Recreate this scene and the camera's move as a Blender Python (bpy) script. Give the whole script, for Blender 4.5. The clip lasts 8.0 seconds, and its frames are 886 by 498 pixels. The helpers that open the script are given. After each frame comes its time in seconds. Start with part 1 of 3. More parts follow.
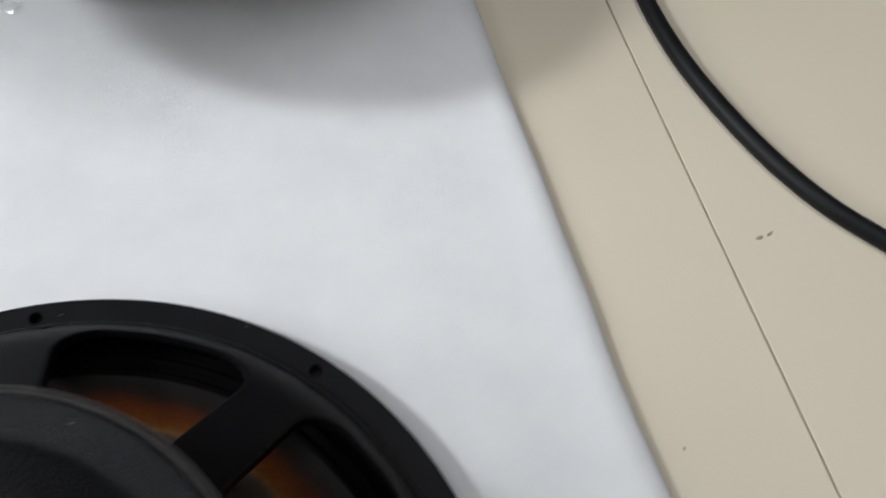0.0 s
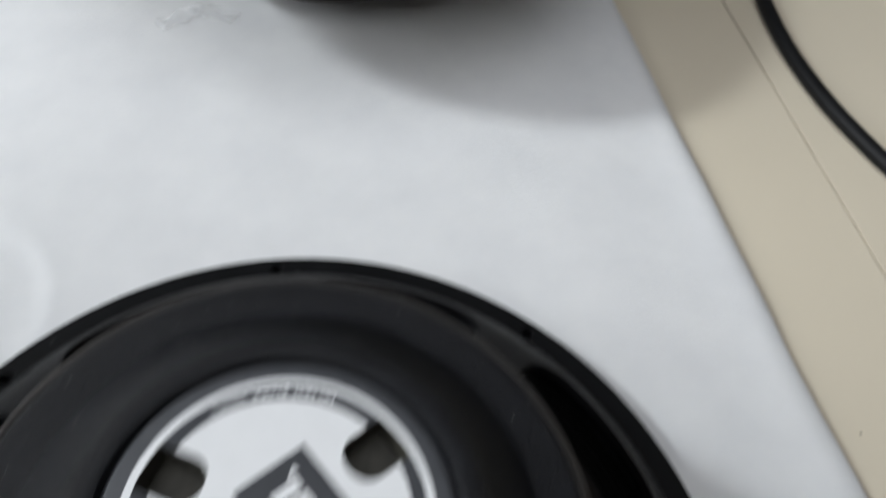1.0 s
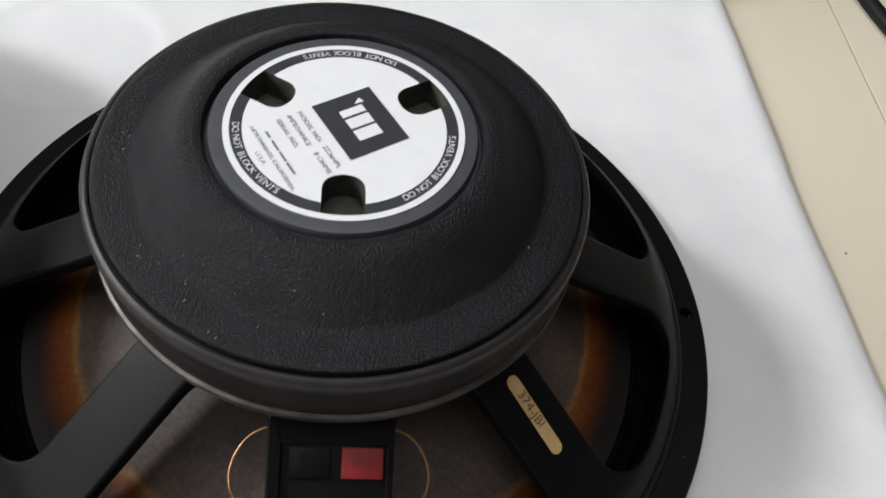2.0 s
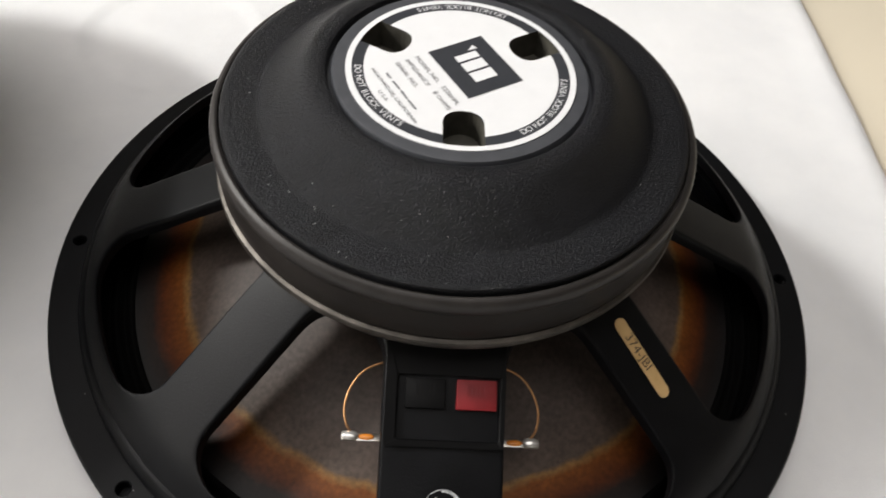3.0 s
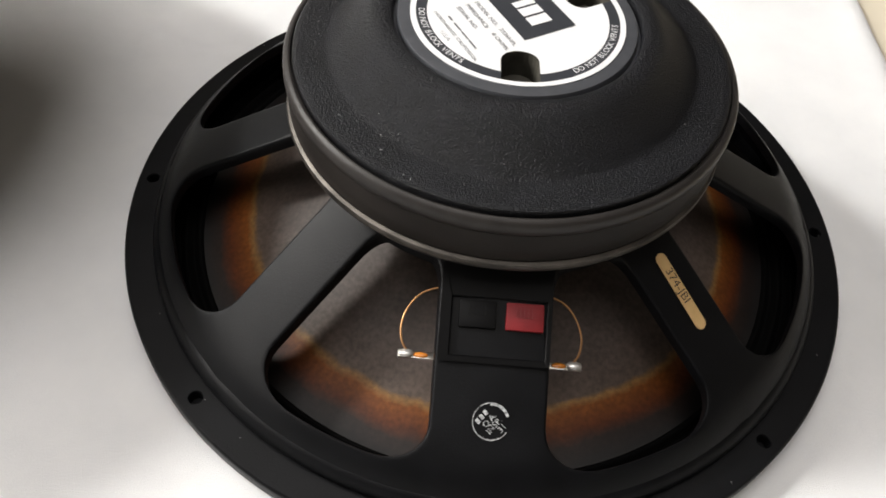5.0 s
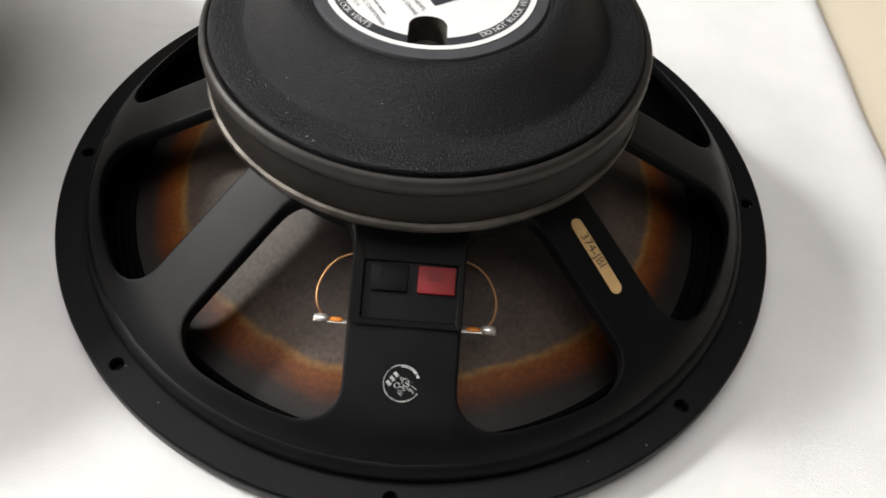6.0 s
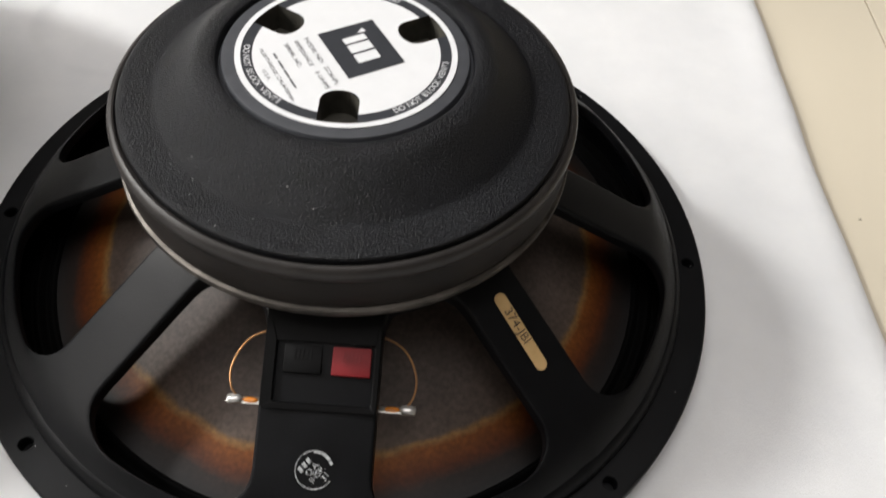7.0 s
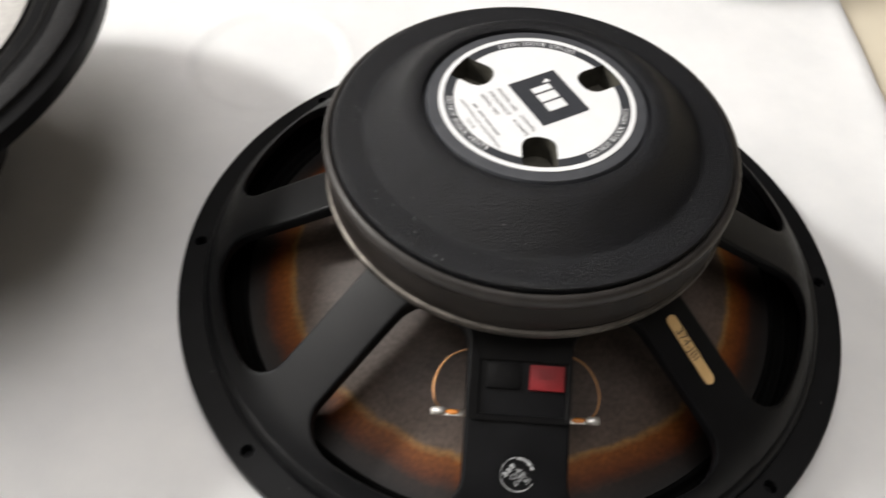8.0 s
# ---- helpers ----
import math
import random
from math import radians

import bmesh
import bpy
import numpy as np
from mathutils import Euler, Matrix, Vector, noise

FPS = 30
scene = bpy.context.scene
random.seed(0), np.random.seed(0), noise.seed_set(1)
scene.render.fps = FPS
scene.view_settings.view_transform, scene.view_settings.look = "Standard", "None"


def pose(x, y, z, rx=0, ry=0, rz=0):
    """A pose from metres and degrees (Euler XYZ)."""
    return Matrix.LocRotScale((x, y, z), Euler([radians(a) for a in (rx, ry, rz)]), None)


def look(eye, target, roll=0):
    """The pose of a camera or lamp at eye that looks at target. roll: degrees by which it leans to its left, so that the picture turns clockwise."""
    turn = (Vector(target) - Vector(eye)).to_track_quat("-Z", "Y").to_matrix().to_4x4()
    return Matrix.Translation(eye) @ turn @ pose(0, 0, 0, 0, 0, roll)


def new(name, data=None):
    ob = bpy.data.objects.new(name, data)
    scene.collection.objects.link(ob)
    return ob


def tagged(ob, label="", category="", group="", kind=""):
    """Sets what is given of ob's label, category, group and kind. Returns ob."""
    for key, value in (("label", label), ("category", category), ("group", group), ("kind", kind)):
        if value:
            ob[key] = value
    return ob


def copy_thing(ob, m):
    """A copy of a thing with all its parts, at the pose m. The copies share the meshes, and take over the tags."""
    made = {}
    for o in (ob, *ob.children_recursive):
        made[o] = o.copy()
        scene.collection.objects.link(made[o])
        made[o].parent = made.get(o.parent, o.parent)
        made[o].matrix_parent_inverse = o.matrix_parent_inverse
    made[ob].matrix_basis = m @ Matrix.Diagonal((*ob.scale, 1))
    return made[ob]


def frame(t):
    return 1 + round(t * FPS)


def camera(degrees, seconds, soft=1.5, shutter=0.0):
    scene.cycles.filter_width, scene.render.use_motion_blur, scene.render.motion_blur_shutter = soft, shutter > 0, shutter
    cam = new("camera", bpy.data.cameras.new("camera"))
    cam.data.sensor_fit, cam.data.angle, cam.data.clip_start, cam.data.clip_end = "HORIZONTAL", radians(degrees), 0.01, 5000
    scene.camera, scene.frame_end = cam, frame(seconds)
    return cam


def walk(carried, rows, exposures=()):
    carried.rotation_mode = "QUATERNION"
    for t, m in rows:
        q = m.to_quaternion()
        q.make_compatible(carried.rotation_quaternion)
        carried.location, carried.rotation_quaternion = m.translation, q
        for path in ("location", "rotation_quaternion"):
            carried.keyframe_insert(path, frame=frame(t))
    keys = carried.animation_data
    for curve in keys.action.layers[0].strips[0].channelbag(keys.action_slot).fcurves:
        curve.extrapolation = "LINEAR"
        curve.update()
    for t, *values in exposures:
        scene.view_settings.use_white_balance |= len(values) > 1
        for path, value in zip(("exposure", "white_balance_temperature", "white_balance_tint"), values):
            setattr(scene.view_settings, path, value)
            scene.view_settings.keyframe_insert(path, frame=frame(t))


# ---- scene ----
# ---- camera ----
cam = camera(56.6, 8.0, soft=1.7, shutter=0.4)
ROWS = [
    (0.0, 0.1232, -0.0344, 0.3953, 31.76, -4.94, -13.15),
    (0.5, 0.0645, -0.0697, 0.4233, 33.76, -4.59, -14.69),
    (0.7, 0.0516, -0.0536, 0.4082, 37.09, -4.13, -12.89),
    (0.8, 0.0358, -0.0468, 0.4054, 36.83, -5.28, -11.6),
    (1.0, 0.0088, -0.0888, 0.3866, 37.82, -5.98, -9.36),
    (1.2, -0.0091, -0.1535, 0.3809, 36.87, -6.39, -4.48),
    (1.5, -0.0059, -0.2149, 0.3852, 36.26, -6.3, -2.89),
    (1.7, 0.0066, -0.2179, 0.3775, 35.83, -6.43, -2.27),
    (2.8, -0.0146, -0.276, 0.3738, 38.66, -5.27, -0.13),
    (3.0, -0.0226, -0.2683, 0.3552, 38.83, -4.56, 0.46),
    (3.5, -0.0287, -0.2816, 0.3497, 38.31, -4.59, 1.2),
    (4.0, -0.0306, -0.2981, 0.3505, 38.49, -4.16, 2.17),
    (4.2, -0.0372, -0.3009, 0.3579, 38.34, -4.11, 2.43),
    (5.3, -0.0233, -0.3044, 0.3564, 38.09, -3.68, 3.11),
    (5.5, -0.014, -0.3031, 0.3533, 38.65, -3.66, 3.2),
    (6.0, 0.0079, -0.3165, 0.3527, 38.11, -3.52, 2.85),
    (6.5, 0.026, -0.3117, 0.3539, 38.07, -3.71, 2.77),
    (7.0, 0.0378, -0.2829, 0.366, 38.32, -3.85, 2.43),
    (7.5, 0.0104, -0.2741, 0.3853, 37.87, -3.37, 1.76),
    (8.0, -0.0388, -0.3029, 0.4025, 38.42, -2.26, 3.14),
]
EXPOSURES = [(0.0, -0.09, 6550, 10), (0.5, -0.08, 6550, 10), (1.0, -0.19, 6500, 9), (1.5, 0.0, 6550, 10), (2.8, 0.3, 7150, 12), (3.5, 0.53, 7250, 12), (5.5, 0.55, 7250, 12), (6.5, 0.4, 7200, 12), (7.5, 0.36, 7050, 12), (8.0, 0.47, 7250, 12)]
walk(cam, [(t, pose(x, y, z, rx, ry, rz)) for t, x, y, z, rx, ry, rz in ROWS], EXPOSURES)

# ---- light ----
SUN_ELEV, SUN_AZ = radians(39), radians(166)
world = bpy.data.worlds.new("sky")
scene.world = world
world.use_nodes = True
wn = world.node_tree
sky = wn.nodes.new("ShaderNodeTexSky")
sky.sky_type, sky.sun_disc = "NISHITA", False
sky.sun_elevation, sky.sun_rotation = SUN_ELEV, radians(90) - SUN_AZ
wn.links.new(sky.outputs[0], wn.nodes["Background"].inputs[0])
wn.nodes["Background"].inputs[1].default_value = 0.1

# two windows in the west wall, out of view, the wide one added as soft fill: middle (y, z), width, height, watts
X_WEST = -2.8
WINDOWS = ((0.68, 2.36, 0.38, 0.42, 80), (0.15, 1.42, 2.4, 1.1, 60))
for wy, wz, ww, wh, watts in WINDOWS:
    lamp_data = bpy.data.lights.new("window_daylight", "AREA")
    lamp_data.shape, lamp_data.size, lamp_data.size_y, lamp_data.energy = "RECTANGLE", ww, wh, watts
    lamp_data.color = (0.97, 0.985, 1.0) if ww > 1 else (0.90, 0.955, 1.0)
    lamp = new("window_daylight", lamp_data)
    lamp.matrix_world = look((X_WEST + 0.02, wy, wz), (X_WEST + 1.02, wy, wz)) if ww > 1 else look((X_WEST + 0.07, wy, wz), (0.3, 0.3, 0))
# added overhead fill lamp in the ceiling, out of view: centre x, y, width, height
OVERHEAD_FILL = (-0.4, -0.1, 2.2, 2.2)
lamp_data = bpy.data.lights.new("overhead_fill_lamp", "AREA")
lamp_data.shape, lamp_data.size, lamp_data.size_y, lamp_data.energy = "RECTANGLE", OVERHEAD_FILL[2], OVERHEAD_FILL[3], 34
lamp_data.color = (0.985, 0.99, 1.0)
lamp = new("overhead_fill_lamp", lamp_data)
lamp.location = (OVERHEAD_FILL[0], OVERHEAD_FILL[1], 2.98)


# ---- materials ----
def mat(name, color, rough=0.5, metal=0.0, spec=0.5):
    m = bpy.data.materials.new(name)
    m.use_nodes = True
    b = m.node_tree.nodes["Principled BSDF"]
    b.inputs["Base Color"].default_value = (*color, 1)
    b.inputs["Roughness"].default_value = rough
    b.inputs["Metallic"].default_value = metal
    b.inputs["Specular IOR Level"].default_value = spec
    return m


def node(m, kind, **inputs):
    n = m.node_tree.nodes.new(kind)
    for k, v in inputs.items():
        n.inputs[k.replace("_", " ")].default_value = v
    return n


def wire(m, a, b):
    m.node_tree.links.new(a, b)


def bsdf(m):
    return m.node_tree.nodes["Principled BSDF"]


def coords(m):
    return node(m, "ShaderNodeTexCoord").outputs["Object"]


def speckle(m, scale, lo, hi, dark, light, detail=4.0, rough=None):
    """Base colour that varies between two tones by noise."""
    t = node(m, "ShaderNodeTexNoise", Scale=scale, Detail=detail, Roughness=0.6)
    wire(m, coords(m), t.inputs["Vector"])
    r = node(m, "ShaderNodeValToRGB")
    r.color_ramp.elements[0].position, r.color_ramp.elements[1].position = lo, hi
    r.color_ramp.elements[0].color, r.color_ramp.elements[1].color = (*dark, 1), (*light, 1)
    wire(m, t.outputs["Fac"], r.inputs["Fac"])
    wire(m, r.outputs["Color"], bsdf(m).inputs["Base Color"])
    if rough:
        q = node(m, "ShaderNodeMapRange", To_Min=rough[0], To_Max=rough[1])
        wire(m, t.outputs["Fac"], q.inputs["Value"])
        wire(m, q.outputs["Result"], bsdf(m).inputs["Roughness"])
    return r


def grain(m, layers, distance=0.001):
    """Bump from summed noises: (scale, weight) pairs."""
    total = None
    c = coords(m)
    for scale, weight in layers:
        t = node(m, "ShaderNodeTexNoise", Scale=scale, Detail=3.0)
        wire(m, c, t.inputs["Vector"])
        w = node(m, "ShaderNodeMath")
        w.operation = "MULTIPLY"
        w.inputs[1].default_value = weight
        wire(m, t.outputs["Fac"], w.inputs[0])
        if total is None:
            total = w.outputs[0]
        else:
            a = node(m, "ShaderNodeMath")
            wire(m, total, a.inputs[0])
            wire(m, w.outputs[0], a.inputs[1])
            total = a.outputs[0]
    b = node(m, "ShaderNodeBump", Strength=1.0, Distance=distance)
    wire(m, total, b.inputs["Height"])
    wire(m, b.outputs["Normal"], bsdf(m).inputs["Normal"])


M_BLACK = mat("black_textured_paint", (0.006, 0.006, 0.007), 0.55, 0, 0.16)
speckle(M_BLACK, 60, 0.3, 0.75, (0.0018, 0.0020, 0.0026), (0.0038, 0.0041, 0.0051), rough=(0.38, 0.52))
grain(M_BLACK, [(1000, 0.5), (2400, 0.5)], 0.00013)

M_CAP = mat("black_crinkle_coating", (0.012, 0.012, 0.014), 0.5, 0, 0.27)
speckle(M_CAP, 90, 0.3, 0.75, (0.0030, 0.0034, 0.0049), (0.0072, 0.0080, 0.0108), rough=(0.34, 0.46))
grain(M_CAP, [(620, 0.5), (1250, 1.0), (2600, 0.5)], 0.0008)

M_MAGNET = mat("dark_ferrite", (0.035, 0.031, 0.028), 0.5, 0.0, 0.2)
speckle(M_MAGNET, 40, 0.3, 0.7, (0.010, 0.0082, 0.0072), (0.02, 0.0165, 0.0145), rough=(0.4, 0.6))
grain(M_MAGNET, [(250, 0.5), (1200, 0.3)], 0.00012)

M_STEEL = mat("worn_steel_edge", (0.22, 0.2, 0.18), 0.38, 0.9)
speckle(M_STEEL, 70, 0.35, 0.7, (0.045, 0.041, 0.037), (0.14, 0.126, 0.113), rough=(0.42, 0.6))

M_SHOULDER = mat("grey_plate_coating", (0.03, 0.029, 0.029), 0.5, 0.0, 0.25)
speckle(M_SHOULDER, 50, 0.3, 0.7, (0.017, 0.0155, 0.015), (0.033, 0.0295, 0.028), rough=(0.35, 0.5))
grain(M_SHOULDER, [(500, 0.4), (150, 0.6)], 0.00015)

M_PLATE = mat("slate_grey_ring", (0.045, 0.048, 0.055), 0.5)
speckle(M_PLATE, 120, 0.3, 0.7, (0.04, 0.043, 0.05), (0.055, 0.058, 0.066))
M_PIT = mat("vent_inside", (0.03, 0.028, 0.024), 0.6)
speckle(M_PIT, 150, 0.3, 0.7, (0.03, 0.028, 0.022), (0.07, 0.066, 0.053))
M_WHITE = mat("white_print", (0.78, 0.79, 0.8), 0.4)
speckle(M_WHITE, 100, 0.3, 0.8, (0.7, 0.71, 0.725), (0.74, 0.75, 0.765))
M_DARKPRINT = mat("charcoal_print", (0.028, 0.031, 0.038), 0.42)
speckle(M_DARKPRINT, 200, 0.3, 0.8, (0.025, 0.028, 0.034), (0.034, 0.037, 0.044))
M_INK = mat("grey_ink", (0.16, 0.165, 0.175), 0.5)
M_RED = mat("red_plastic", (0.42, 0.025, 0.03), 0.5, 0, 0.3)
speckle(M_RED, 200, 0.3, 0.8, (0.17, 0.009, 0.012), (0.23, 0.012, 0.016))
M_BLKPLASTIC = mat("black_plastic", (0.004, 0.004, 0.0045), 0.45, 0, 0.12)
speckle(M_BLKPLASTIC, 150, 0.3, 0.8, (0.0012, 0.0012, 0.0014), (0.0028, 0.0028, 0.0032), rough=(0.4, 0.55))
M_COPPER = mat("copper_braid", (0.5, 0.27, 0.13), 0.42, 1.0)
grain(M_COPPER, [(3000, 0.6)], 0.0003)
M_TIN = mat("tinned_lug", (0.75, 0.74, 0.72), 0.3, 1.0)
speckle(M_TIN, 260, 0.35, 0.7, (0.4, 0.37, 0.32), (0.66, 0.64, 0.61), rough=(0.25, 0.45))
M_SOLDER = mat("solder", (0.85, 0.85, 0.84), 0.28, 0.6)
speckle(M_SOLDER, 300, 0.3, 0.7, (0.5, 0.49, 0.47), (0.7, 0.69, 0.67))
M_FLUX = mat("amber_flux", (0.6, 0.2, 0.03), 0.25)
M_TAG = mat("tan_paper_tag", (0.62, 0.4, 0.18), 0.55)
speckle(M_TAG, 150, 0.3, 0.8, (0.55, 0.35, 0.15), (0.66, 0.44, 0.21))
M_TAGINK = mat("brown_black_ink", (0.06, 0.04, 0.025), 0.6)
M_STAMP = mat("white_ink_stamp", (0.55, 0.57, 0.58), 0.6)
speckle(M_STAMP, 700, 0.35, 0.65, (0.12, 0.125, 0.13), (0.65, 0.67, 0.68))
M_RUBBER = mat("black_cable_sheath", (0.004, 0.004, 0.005), 0.5, 0, 0.2)
speckle(M_RUBBER, 60, 0.3, 0.8, (0.0035, 0.0038, 0.0045), (0.007, 0.0075, 0.0085), rough=(0.45, 0.6))
grain(M_RUBBER, [(600, 0.4)], 0.0003)
M_GASKET = mat("gasket_felt", (0.022, 0.022, 0.024), 0.6, 0, 0.3)
speckle(M_GASKET, 90, 0.3, 0.7, (0.009, 0.009, 0.010), (0.015, 0.015, 0.0165))
grain(M_GASKET, [(500, 0.6)], 0.0005)
M_SURROUND = mat("treated_cloth_edge", (0.002, 0.002, 0.002), 0.85, 0, 0.04)
M_SURROUND_FACE = mat("glossy_treated_cloth", (0.004, 0.004, 0.004), 0.32, 0, 0.45)
speckle(M_SURROUND_FACE, 120, 0.3, 0.7, (0.003, 0.003, 0.003), (0.006, 0.006, 0.0062), rough=(0.26, 0.4))
grain(M_SURROUND, [(1200, 0.5)], 0.0004)

# paper pulp cone: grey-brown, with a ring of rust-brown edge treatment near its rim
M_PAPER = mat("paper_cone", (0.2, 0.17, 0.15), 0.5, 0, 0.25)
def paper(m):
    c = coords(m)
    sep = node(m, "ShaderNodeSeparateXYZ")
    wire(m, c, sep.inputs[0])
    flat = node(m, "ShaderNodeCombineXYZ")
    wire(m, sep.outputs[0], flat.inputs[0])
    wire(m, sep.outputs[1], flat.inputs[1])
    length = node(m, "ShaderNodeVectorMath")
    length.operation = "LENGTH"
    wire(m, flat.outputs[0], length.inputs[0])
    wob = node(m, "ShaderNodeTexNoise", Scale=20.0, Detail=7.0, Roughness=0.7)
    wire(m, c, wob.inputs["Vector"])
    mul = node(m, "ShaderNodeMath")
    mul.operation = "MULTIPLY_ADD"
    mul.inputs[1].default_value, mul.inputs[2].default_value = 0.013, -0.0065
    wire(m, wob.outputs["Fac"], mul.inputs[0])
    add = node(m, "ShaderNodeMath")
    wire(m, length.outputs["Value"], add.inputs[0])
    wire(m, mul.outputs[0], add.inputs[1])
    rng = node(m, "ShaderNodeMapRange", From_Min=0.107, From_Max=0.177)
    wire(m, add.outputs[0], rng.inputs["Value"])
    ramp = node(m, "ShaderNodeValToRGB")
    cr = ramp.color_ramp
    cr.elements[0].position, cr.elements[0].color = 0.0, (0.085, 0.066, 0.058, 1)
    cr.elements[1].position, cr.elements[1].color = 1.0, (0.003, 0.003, 0.003, 1)
    for p, col in ((0.275, (0.085, 0.062, 0.050)), (0.312, (0.20, 0.105, 0.036)), (0.35, (0.15, 0.045, 0.008)), (0.47, (0.07, 0.017, 0.004)), (0.55, (0.014, 0.008, 0.006)), (0.66, (0.004, 0.003, 0.003))):
        e = cr.elements.new(p)
        e.color = (*col, 1)
    wire(m, rng.outputs["Result"], ramp.inputs["Fac"])
    fib = node(m, "ShaderNodeTexNoise", Scale=420.0, Detail=4.0)
    wire(m, c, fib.inputs["Vector"])
    blot = node(m, "ShaderNodeTexNoise", Scale=45.0, Detail=4.0)
    wire(m, c, blot.inputs["Vector"])
    f2 = node(m, "ShaderNodeMapRange", From_Min=0.3, From_Max=0.7, To_Min=0.75, To_Max=1.2)
    wire(m, fib.outputs["Fac"], f2.inputs["Value"])
    f3 = node(m, "ShaderNodeMapRange", From_Min=0.3, From_Max=0.7, To_Min=0.75, To_Max=1.2)
    wire(m, blot.outputs["Fac"], f3.inputs["Value"])
    f4 = node(m, "ShaderNodeMath")
    f4.operation = "MULTIPLY"
    wire(m, f2.outputs["Result"], f4.inputs[0])
    wire(m, f3.outputs["Result"], f4.inputs[1])
    mix = node(m, "ShaderNodeVectorMath")
    mix.operation = "SCALE"
    wire(m, ramp.outputs["Color"], mix.inputs[0])
    wire(m, f4.outputs[0], mix.inputs["Scale"])
    wire(m, mix.outputs[0], bsdf(m).inputs["Base Color"])
    ridge = node(m, "ShaderNodeMath")                     # fine pressed rings
    ridge.operation = "MULTIPLY"
    ridge.inputs[1].default_value = 2 * math.pi / 0.0042
    wire(m, length.outputs["Value"], ridge.inputs[0])
    wave = node(m, "ShaderNodeMath")
    wave.operation = "SINE"
    wire(m, ridge.outputs[0], wave.inputs[0])
    height = node(m, "ShaderNodeMath")
    height.operation = "MULTIPLY_ADD"
    height.inputs[1].default_value = 0.07
    wire(m, wave.outputs[0], height.inputs[0])
    wire(m, fib.outputs["Fac"], height.inputs[2])
    b = node(m, "ShaderNodeBump", Strength=0.16, Distance=0.0005)
    wire(m, height.outputs[0], b.inputs["Height"])
    wire(m, b.outputs["Normal"], bsdf(m).inputs["Normal"])
paper(M_PAPER)

M_FRONTPAPER = mat("grey_paper_cone_face", (0.33, 0.32, 0.31), 0.7)
speckle(M_FRONTPAPER, 300, 0.3, 0.7, (0.3, 0.29, 0.28), (0.38, 0.37, 0.355))

M_FOAM = mat("white_packing_foam", (0.8, 0.81, 0.82), 0.5)
speckle(M_FOAM, 20, 0.25, 0.8, (0.74, 0.75, 0.765), (0.84, 0.845, 0.85), detail=8.0, rough=(0.42, 0.62))
grain(M_FOAM, [(1300, 0.5), (2600, 0.6), (60, 0.5)], 0.00034)

M_TILE = mat("cream_glazed_tile", (0.63, 0.57, 0.47), 0.38)
speckle(M_TILE, 5, 0.25, 0.8, (0.685, 0.615, 0.49), (0.71, 0.64, 0.512))
grain(M_TILE, [(250, 0.2)], 0.0001)
M_GROUT = mat("dark_grout", (0.16, 0.14, 0.11), 0.8)
speckle(M_GROUT, 120, 0.3, 0.7, (0.03, 0.027, 0.021), (0.07, 0.062, 0.05))
M_WALL = mat("taupe_wall_paint", (0.2, 0.185, 0.17), 0.7)
speckle(M_WALL, 3, 0.3, 0.7, (0.085, 0.076, 0.068), (0.11, 0.10, 0.09))
M_CEIL = mat("grey_ceiling_paint", (0.32, 0.32, 0.31), 0.8)
speckle(M_CEIL, 3, 0.3, 0.7, (0.30, 0.295, 0.285), (0.34, 0.335, 0.325))
M_FRAME = mat("white_window_frame", (0.8, 0.8, 0.78), 0.4)
M_LINT = mat("pale_lint", (0.34, 0.34, 0.34), 0.8)
M_SCUFF = mat("grey_scuff", (0.3, 0.26, 0.19), 0.7)
M_SHRED = mat("clear_plastic_shred", (0.8, 0.81, 0.82), 0.12)
bsdf(M_SHRED).inputs["Alpha"].default_value = 0.3


# ---- mesh helpers ----
def link_mesh(name, bm, material, smooth=True):
    bmesh.ops.recalc_face_normals(bm, faces=bm.faces[:])
    me = bpy.data.meshes.new(name)
    bm.to_mesh(me)
    bm.free()
    for m in material if isinstance(material, (list, tuple)) else [material]:
        me.materials.append(m)
    for p in me.polygons:
        p.use_smooth = smooth
    if smooth:
        me.set_sharp_from_angle(angle=radians(38))
    return new(name, me)


def part(name, bm, material, parent, label="", smooth=True):
    ob = link_mesh(name, bm, material, smooth)
    ob.parent = parent
    if label:
        tagged(ob, label)
    return ob


def empty(name, m, label, category, group=""):
    ob = new(name)
    ob.empty_display_size = 0.02
    ob.matrix_world = m
    return tagged(ob, label, category, group)


def revolve(bm, profile, n=128, closed=False, a0=0.0, a1=360.0):
    """Spins (r, z) pairs about z."""
    full = abs(a1 - a0 - 360) < 1e-6
    cols = []
    for i in range(n if full else n + 1):
        a = radians(a0 + (a1 - a0) * i / n)
        cols.append([bm.verts.new((r * math.cos(a), r * math.sin(a), z)) for r, z in profile])
    k = len(profile)
    for i in range(n):
        c, d = cols[i], cols[(i + 1) % len(cols)]
        for j in range(k if closed else k - 1):
            q = (j + 1) % k
            bm.faces.new((c[j], c[q], d[q], d[j]))
    return bm


def strips(bm, loops, cyclic=True):
    """Quads between successive loops of points of equal length."""
    vs = [[bm.verts.new(p) for p in loop] for loop in loops]
    n = len(vs[0])
    for a, b in zip(vs, vs[1:]):
        for i in range(n if cyclic else n - 1):
            j = (i + 1) % n
            bm.faces.new((a[i], a[j], b[j], b[i]))
    return vs


